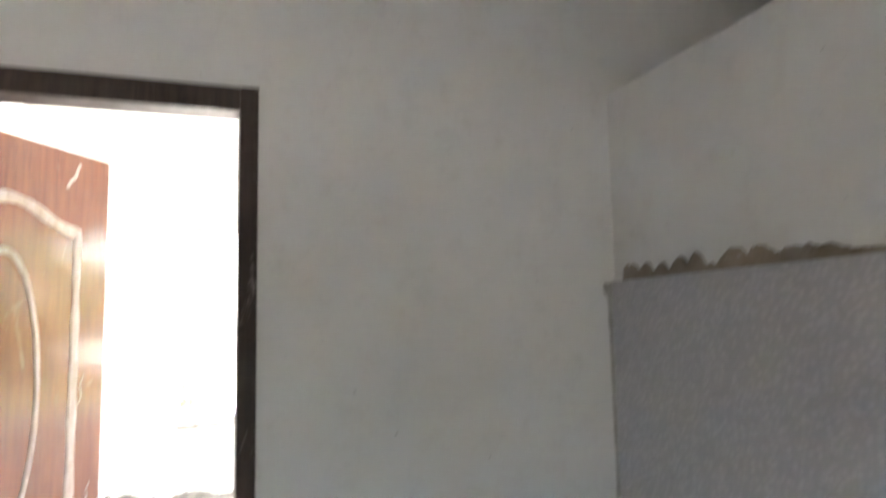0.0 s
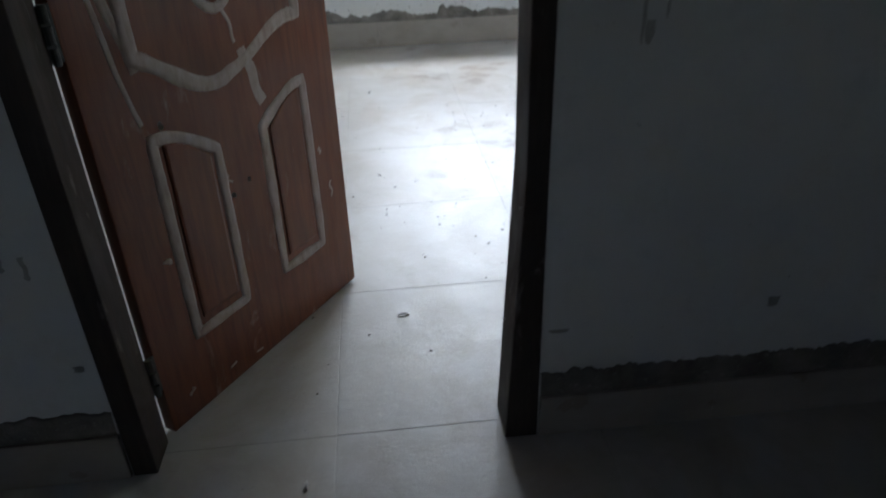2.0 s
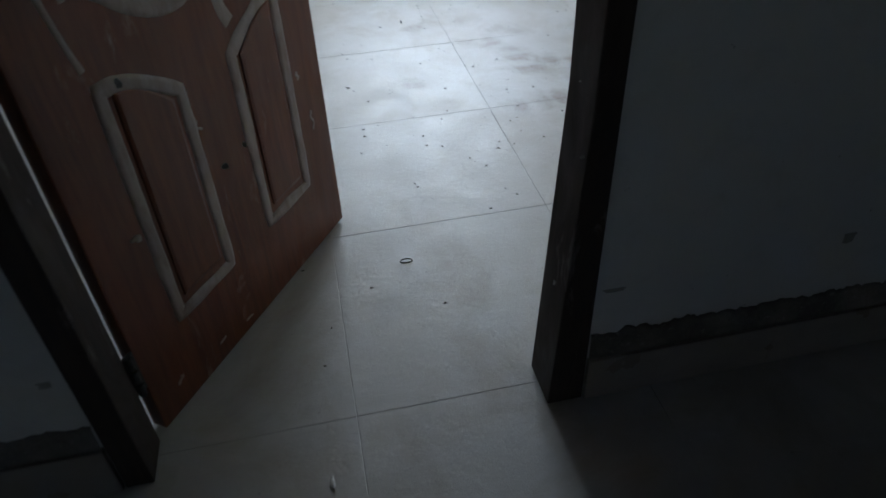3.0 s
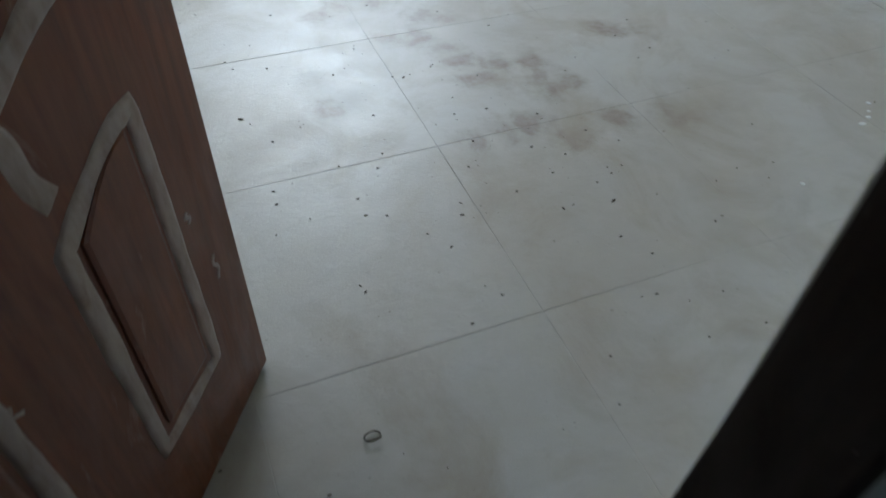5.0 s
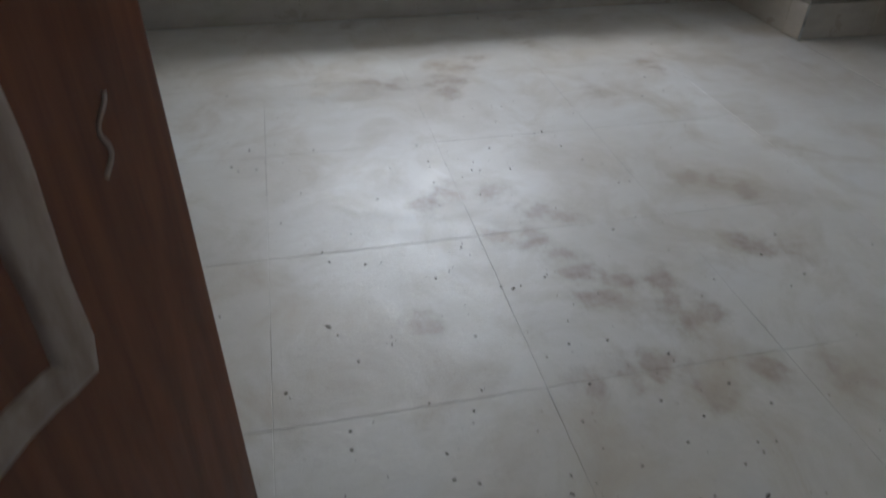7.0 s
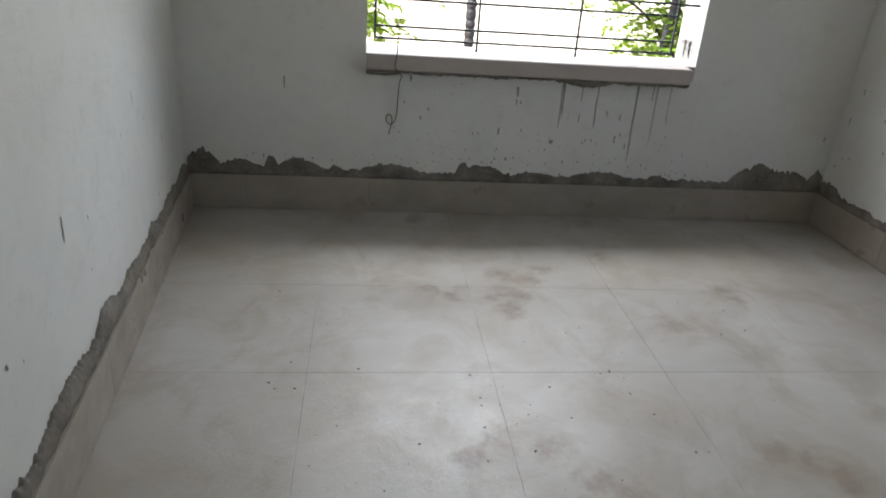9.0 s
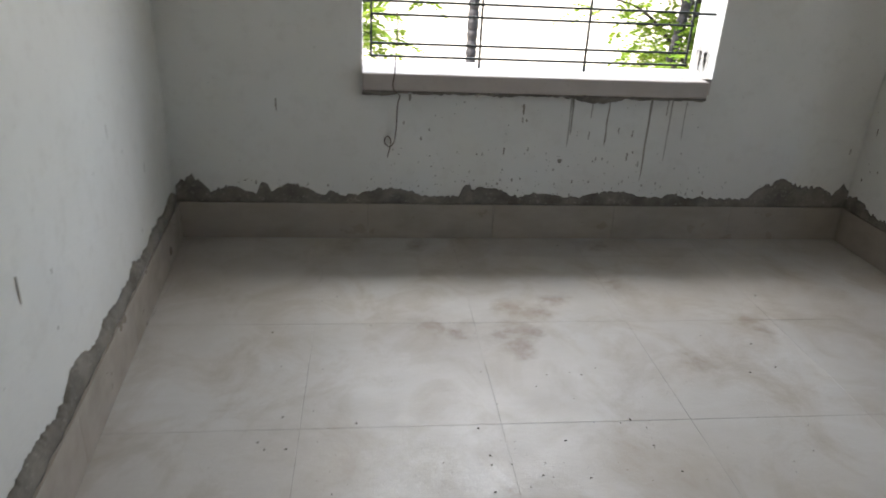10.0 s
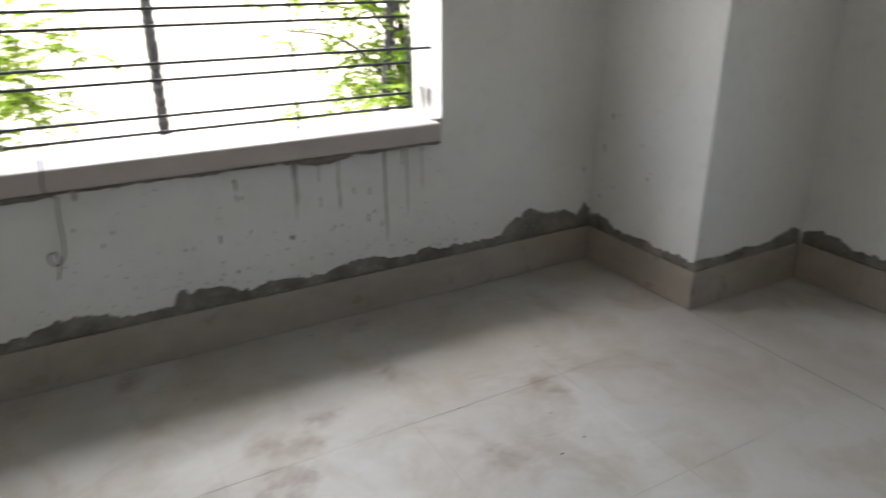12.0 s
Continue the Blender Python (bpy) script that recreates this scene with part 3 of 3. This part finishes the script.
def panel(outline, inset, high, parent):
    """A raised field inside an outline."""
    cu, cz = sum(a for a, b in outline) / len(outline), sum(b for a, b in outline) / len(outline)
    half_u = (max(a for a, b in outline) - min(a for a, b in outline)) / 2
    half_z = (max(b for a, b in outline) - min(b for a, b in outline)) / 2
    bm, rings = bmesh.new(), []
    for extra, y in ((0, 0.002), (0, -high * 0.6), (0.006, -high)):
        fu, fz = 1 - (inset + extra) / half_u, 1 - (inset + extra) / half_z
        rings.append([bm.verts.new((cu + (a - cu) * fu, y, cz + (b - cz) * fz)) for a, b in outline])
    for p, q in zip(rings, rings[1:]):
        for k in range(len(outline)):
            bm.faces.new((p[k - 1], p[k], q[k], q[k - 1]))
    bm.faces.new(rings[-1])
    return part("raised_panel", bm, DOOR_WOOD, parent)


oval = [(0.378 + 0.127 * math.cos(a), 1.266 + 0.388 * math.sin(a)) for a in (2 * math.pi * k / 72 for k in range(72))]
moulding("oval_moulding", oval, 0.021, 0.005, door, FILM, True, "oval moulding under milky film")
wave = [(0.145 + 0.490 * f, 0.822 - 0.030 * math.sin(2 * math.pi * (f - 0.02)) * (1 if f < 0.5 else 0.4) - 0.078 * math.sin(math.pi * f) ** 2) for f in (k / 20 for k in range(21))]
crown = [(0.635 - 0.490 * f, 1.728 + 0.072 * math.sin(math.pi * f) ** 2) for f in (k / 20 for k in range(21))]
moulding("upper_moulding", dense(wave + crown), 0.034, 0.005, door, FILM, True, "wavy panel moulding under milky film")
p_left = [(0.142, 0.195), (0.308, 0.195), (0.308, 0.592)] + [(0.308 - 0.166 * f, 0.592 + 0.072 * math.sin(math.pi / 2 * f)) for f in (0.2, 0.4, 0.6, 0.8, 1.0)]
p_right = [(0.768 - a, b) for a, b in p_left[::-1]]
for outline in (p_left, p_right):
    moulding("lower_moulding", dense(outline), 0.030, 0.005, door, FILM, True, "panel moulding under milky film")
    panel(outline, 0.024, 0.006, door)
# strips of film that hang loose across the leaf
for a, b, w in (((0.03, 1.20), (0.13, 0.70), 0.012), ((0.07, 1.15), (0.142, 0.80), 0.02), ((0.135, 1.45), (0.148, 0.88), 0.030), ((0.39, 0.90), (0.42, 0.80), 0.009), ((0.435, 0.785), (0.475, 0.65), 0.035),
                ((0.33, 0.50), (0.315, 0.53), 0.006), ((0.25, 0.44), (0.235, 0.455), 0.008), ((0.12, 0.40), (0.105, 0.41), 0.010), ((0.21, 0.045), (0.235, 0.05), 0.007), ((0.30, 0.03), (0.33, 0.026), 0.006),
                ((0.08, 0.06), (0.095, 0.075), 0.008), ((0.66, 0.47), (0.665, 0.45), 0.006), ((0.69, 0.36), (0.695, 0.31), 0.007), ((0.64, 1.94), (0.59, 1.86), 0.012), ((0.67, 1.30), (0.665, 1.22), 0.005), ((0.71, 0.98), (0.70, 0.93), 0.004)):
    line = [(a[0] + (b[0] - a[0]) * f + 0.004 * math.sin(9 * f + w * 300), a[1] + (b[1] - a[1]) * f) for f in (k / 14 for k in range(15))]
    moulding("film_strip", line, w, 0.0015, door, FILM, False, "loose strip of milky film")
for z in (0.175, 0.90, 1.70):
    knuckles = bmesh.new()
    for k in range(3):
        tube([(-0.003, -0.005, z - 0.05 + 0.035 * k), (-0.003, -0.005, z - 0.021 + 0.035 * k)], 0.0075, 10, knuckles)
    hinge = part("hinge", knuckles, HINGE, door, "black iron hinge")
    part("plate", box((-0.012, -0.001, z - 0.048), (0.014, 0.0035, z + 0.048), 0.0008), HINGE, hinge)
    for dz in (-0.034, 0.0, 0.034):
        screw = bmesh.new()
        bmesh.ops.create_cone(screw, cap_ends=True, segments=10, radius1=0.0035, radius2=0.002, depth=0.002, matrix=Matrix.Translation((0.009, -0.002, z + dz)) @ Matrix.Rotation(radians(90), 4, "X"))
        part("screw", screw, HINGE, hinge)

# ---- outside ----
tagged(part("sunshade", box((WIN_X0 - 0.2, WALL_Y + 0.251, HEAD_Z + 0.06), (WIN_X1 + 0.2, WALL_Y + 0.42, HEAD_Z + 0.14), 0.005), PUTTY), "plain concrete sunshade over the window outside", "sunshade", kind="structure")
tagged(part("ground", box((-300, -300, -3.6), (300, 300, -3.4)), SOIL), "pale sandy ground below the window", "ground", kind="structure")


def ribbed_pipe(points, radius, pitch, mat, label):
    line = rounded(points, 40)
    bm_points, radii = [], []
    run = 0.0
    for i, p in enumerate(line):
        run += (p - line[i - 1]).length if i else 0
        bm_points.append(p)
        radii.append(radius * (1.0 if math.sin(2 * math.pi * run / pitch) > -0.5 else 0.86))
    return tagged(part("corrugated_pipe", tube(bm_points, radii, 12), mat), label, "pipe")


ribbed_pipe([(0.36, 4.9, -3.4), (0.365, 4.9, -1.5), (0.37, 4.9, 0.2), (0.375, 4.9, 1.2), (0.385, 4.9, 3.4)], 0.042, 0.07, PIPE, "black corrugated pipe standing close outside the window")
ribbed_pipe([(1.90, 5.0, -3.4), (1.93, 5.0, -1.2), (1.972, 5.0, 0.1), (2.068, 5.0, 1.17), (2.18, 5.0, 3.4)], 0.043, 0.07, PIPE, "black corrugated pipe leaning outside the window")


def tree(base, tall, reach, fronds, seed, leaf_mat, label, low=0.25, stems=7, bias=(0, 0, 0)):
    """A slender tree with feathered leaves: a tapered trunk with limbs, and a crown of fronds with many leaflets."""
    rng = random.Random(seed)
    base = Vector(base)
    thing = tagged(new("tree", None), label, "tree")
    thing.location = base
    trunk_line = rounded([(0, 0, 0), (0.1 * rng.uniform(-1, 1), 0.1, tall * 0.35), (0.2 * rng.uniform(-1, 1), -0.1, tall * 0.7), (0, 0.05, tall)], 8)
    bm = tube(trunk_line, [0.11 * (1 - 0.8 * i / (len(trunk_line) - 1)) for i in range(len(trunk_line))], 10)
    tips = []
    for k in range(stems):
        root = trunk_line[int(len(trunk_line) * (low + (0.95 - low) * k / stems))]
        turn = k * 2.4 + rng.uniform(-0.3, 0.3)
        out = reach * rng.uniform(0.6, 1.0)
        end = root + Vector((math.cos(turn) * out, math.sin(turn) * out, rng.uniform(0.1, 0.7))) + Vector(bias) * rng.uniform(0.5, 1.1)
        mid = root.lerp(end, 0.5) + Vector((0, 0, 0.2))
        limb = rounded([root, mid, end], 6)
        tube(limb, [0.018 * (1 - 0.8 * i / (len(limb) - 1)) for i in range(len(limb))], 6, bm)
        tips += limb[3:]
    smooth(part("trunk", bm, BARK, thing))
    verts, faces = [], []
    for _ in range(fronds):
        p = rng.choice(tips) + Vector((rng.gauss(0, 0.12), rng.gauss(0, 0.12), rng.gauss(0, 0.1)))
        turn, length = rng.uniform(0, 6.283), rng.uniform(0.16, 0.30)
        d = Vector((math.cos(turn), math.sin(turn), rng.uniform(-0.4, 0.25))).normalized()
        side = d.cross(Vector((0, 0, 1))).normalized()
        count = 9
        for k in range(count):
            f = (k + 0.5) / count
            q = p + d * length * f - Vector((0, 0, 0.12 * length * f * f * 3))
            for s in (-1, 1):
                way = (side * s + d * 0.55 + Vector((0, 0, rng.uniform(-0.3, 0.1)))).normalized()
                long, wide = rng.uniform(0.045, 0.075) * (1.15 - 0.5 * f), 0.014
                level = way.cross(Vector((0, 0, 1))).normalized()
                lean = rng.uniform(-1.35, 1.35)
                across = (level * math.cos(lean) + way.cross(level) * math.sin(lean)) * wide
                i = len(verts)
                verts += [q, q + way * long * 0.45 + across, q + way * long, q + way * long * 0.45 - across]
                faces.append((i, i + 1, i + 2, i + 3))
    data = bpy.data.meshes.new("crown")
    data.from_pydata([tuple(v) for v in verts], [], faces)
    data.materials.append(leaf_mat)
    data.update(calc_edges=True)
    data.validate()
    crown_ob = new("crown", data)
    crown_ob.parent = thing
    return thing


tree((2.3, 5.4, -3.4), 4.8, 0.7, 640, 5, LEAF, "young tree with feathered fresh green leaves", 0.55, 18, (-0.6, -0.2, 0.0))
tree((-0.95, 5.6, -3.4), 4.35, 0.6, 750, 9, LEAF, "small tree with feathered green leaves", 0.5, 14, (0.5, 0, 0))
tree((5.3, -0.1, -3.4), 7.4, 1.8, 7200, 13, LEAF_YELLOW, "leafy tree with yellow-green leaves", 0.12, 34)
tree((7.4, 0.8, -3.4), 7.6, 2.1, 6000, 17, LEAF_YELLOW, "leafy tree with yellow-green leaves", 0.1, 32)

# ---- marks on the walls ----
splashes("cement_splashes", north_m, [(u + 1.6, h, l, w) for u, h, l, w in (
    (0.53, 0.70, 0.52, 0.006), (0.62, 0.69, 0.60, 0.004), (0.70, 0.70, 0.47, 0.006), (0.90, 0.71, 0.30, 0.007), (0.98, 0.70, 0.62, 0.005), (0.30, 0.66, 0.61, 0.008), (0.30, 0.60, 0.57, 0.005),
    (0.224, 0.455, 0.42, 0.006), (-0.806, 0.66, 0.60, 0.005), (-0.22, 0.695, 0.66, 0.008), (0.76, 0.56, 0.53, 0.004), (0.62, 0.54, 0.50, 0.004), (0.82, 0.44, 0.40, 0.006), (0.495, 0.405, 0.385, 0.016), (1.95, 0.48, 0.45, 0.006))],
    60, (1.25, 2.75, 0.24, 0.71), 4, "dried grey cement runs and spots on a white wall")
splashes("wall_specks", west_m, [(2.9, 0.75, 0.70, 0.004), (2.1, 0.62, 0.55, 0.006), (3.3, 0.5, 0.46, 0.005)], 14, (0.9, 3.6, 0.25, 0.7), 6, "small grey spots on a white wall")
pier_m, pier_len = along_wall((PIER_X, WALL_Y - 0.016), (PIER_X, PIER_Y))
splashes("pier_specks", pier_m, [(0.1, 0.75, 0.72, 0.006), (0.06, 0.6, 0.56, 0.005)], 16, (0.02, 0.4, 0.25, 0.8), 8, "small dark spots on a white pier")
hall_m, hall_len = along_wall((-2.6, HALL_Y), (PART_X, HALL_Y))
splashes("hall_smudges", hall_m, [(2.625, 0.985, 0.965, 0.016), (2.60, 0.95, 0.86, 0.005), (2.612, 0.90, 0.86, 0.012), (2.64, 0.93, 0.90, 0.004), (2.95, 0.32, 0.295, 0.018), (2.49, 0.285, 0.275, 0.03), (1.46, 0.56, 0.52, 0.01), (1.50, 0.55, 0.5, 0.008), (1.53, 0.30, 0.285, 0.016)],
          14, (1.2, 3.3, 0.25, 1.0), 10, "grey smudges on a dim white wall", FAINT)

splashes("wall_smudges", north_m, [(u + 1.6, h, l, w) for u, h, l, w in (
    (0.52, 0.71, 0.46, 0.007), (1.0, 0.70, 0.40, 0.006),
    (1.07, 0.69, 0.50, 0.004), (0.83, 0.55, 0.52, 0.006), (0.88, 0.40, 0.37, 0.005))],
    120, (1.2, 2.9, 0.22, 0.45), 31, "faint grey smudges and runs on a white wall", FAINT)
reveal_m, reveal_len = along_wall((WIN_X1, WALL_Y + 0.25), (WIN_X1, WALL_Y))
splashes("window_reveal_dirt", reveal_m, [(0.12, 0.92, 0.80, 0.06), (0.07, 0.90, 0.80, 0.05), (0.16, 0.90, 0.82, 0.04), (0.06, 0.96, 0.88, 0.012), (0.12, 1.25, 1.18, 0.006)], 40, (0.03, 0.22, 0.80, 1.3), 21, "grey dirt in the corner of a white window reveal", FAINT)
splashes("plaster_specks", north_m, [], 150, (0.35, 3.5, 0.205, 0.30), 14, "small grey cement specks low on a white wall")

# ---- litter on the floor ----
def crumb(at, size, seed, mat=None, name="dirt_crumb", label="small dark crumb of dirt on the tiles"):
    rng = random.Random(seed)
    bm = bmesh.new()
    bmesh.ops.create_icosphere(bm, subdivisions=1, radius=size)
    turn = Matrix.Rotation(rng.uniform(0, 3.1), 4, "Z")
    for v in bm.verts:
        v.co = turn @ Vector((v.co.x * rng.uniform(0.9, 2.2), v.co.y * rng.uniform(0.5, 0.9), (v.co.z + size) * 0.35))
    ob = part(name, bm, mat or CRUMB)
    ob.location = (*at, 0.0)
    return tagged(ob, label, "debris", "litter on the floor")


CRUMBS = [(0.324, -0.352, 8), (0.196, -0.335, 6), (0.225, -0.33, 4), (-0.211, -0.211, 5), (-0.115, 0.19, 5), (-0.043, -0.27, 6), (-0.03, -0.23, 4), (0.03, 0.347, 7), (0.0, 0.36, 5), (0.517, -0.50, 5), (0.545, -0.49, 4), (-0.061, -0.53, 5),
          (0.405, 1.203, 7), (0.37, 1.19, 4), (1.034, 1.472, 6), (-0.462, 0.294, 7), (0.505, 2.52, 6), (-0.33, -0.42, 5), (-0.335, -0.40, 4), (0.2, 1.45, 4)]
for k, (cx, cy, size) in enumerate(CRUMBS):
    crumb((cx, cy), size * 0.0007, 100 + k)
curl = [(-0.42 + 0.014 * math.cos(a) * (1 + 0.05 * a), -0.75 + 0.010 * math.sin(a), 0.003 + 0.001 * a) for a in (k * 0.4 for k in range(15))]
smooth(tagged(part("wire_curl", tube(curl, 0.0017, 6), CRUMB), "small dark curl of wire on the tiles", "debris", "litter on the floor"))
crumb((-0.66, -1.34), 0.008, 50, SHAVING, "plaster_chip", "bright chip of plaster on the hall floor")
smooth(tagged(part("hair_curl", tube(rounded([(-1.10, 0.305, 0.003), (-1.095, 0.33, 0.006), (-1.075, 0.34, 0.008), (-1.055, 0.34, 0.003)]), 0.0022, 6), CRUMB), "dark bent sliver beside the skirting", "debris", "litter on the floor"))
for k, (dx, dy, size) in enumerate([(1.272, -0.238, 8), (1.216, -0.293, 7), (1.172, -0.314, 9), (0.819, -0.463, 7), (1.24, -0.27, 5)]):
    drop = bmesh.new()
    bmesh.ops.create_uvsphere(drop, u_segments=12, v_segments=6, radius=size * 0.001)
    for v in drop.verts:
        v.co.z = max(v.co.z, 0.0) * 0.35
        v.co.x *= 1.0 + 0.25 * (k % 3)
    drop_ob = smooth(part("water_drop", drop, WATER))
    drop_ob.location = (dx, dy, 0.0)
    tagged(drop_ob, "small glinting drop of water on the tiles", "water drop", "drops on the floor")
rng = random.Random(77)
grit = bmesh.new()
for _ in range(420):
    gx, gy = (rng.gauss(0.1, 0.5), rng.gauss(0.2, 0.8))
    if not (-0.9 < gx < 1.9 and -1.1 < gy < 2.4):
        continue
    s = rng.choice((0.0008, 0.001, 0.0015, 0.0025))
    box((gx, gy, 0.0), (gx + s * rng.uniform(1, 3), gy + s, s * 0.8), bm=grit)
tagged(part("floor_grit", grit, CRUMB), "fine dark grit scattered over the tiles", "grit", kind="stuff")

# ---- floor tiles ----
floor = tagged(new("floor"), "polished off-white floor tiles, muddy and dusty, with thin dark joints", "floor", kind="structure")
XS = [-3.0, -2.4, -1.8, -1.2, -0.6, 0.0, 0.6, 1.2, 1.8, 1.99, 2.59, 2.95]
YS = [-5.4, -4.8, -4.2, -3.6, -3.0, -2.4, -1.8, -1.2, -0.6, 0.0, 0.6, 1.2, 1.8, 2.4, 2.7]
tile_data = {}
for x0, x1 in zip(XS, XS[1:]):
    x0 += 0.003 if x0 == 1.99 else 0.0  # a wide joint beside the pier
    for y0, y1 in zip(YS, YS[1:]):
        if y0 >= -1.3 and x1 < -1.25 or y0 < -1.3 and x0 > 2.2:
            continue
        key = (round(x1 - x0, 3), round(y1 - y0, 3))
        if key not in tile_data:
            bm = box((0.0005, 0.0005, -0.008), (key[0] - 0.0005, key[1] - 0.0005, 0.0))
            top = [e for e in bm.edges if all(v.co.z > -0.001 for v in e.verts)]
            bmesh.ops.bevel(bm, geom=top, offset=0.0005, segments=1, affect="EDGES")
            made = part("floor_tile", bm, TILE, floor)
            tile_data[key] = made.data
        else:
            made = new("floor_tile", tile_data[key])
            made.parent = floor
        made.location = (x0, y0, rng.uniform(-0.0004, 0.0))
part("joint", box((1.9905, -1.2, -0.0012), (1.9928, 1.93, -0.0006)), CRUMB, floor, "wide dirty joint between tiles")
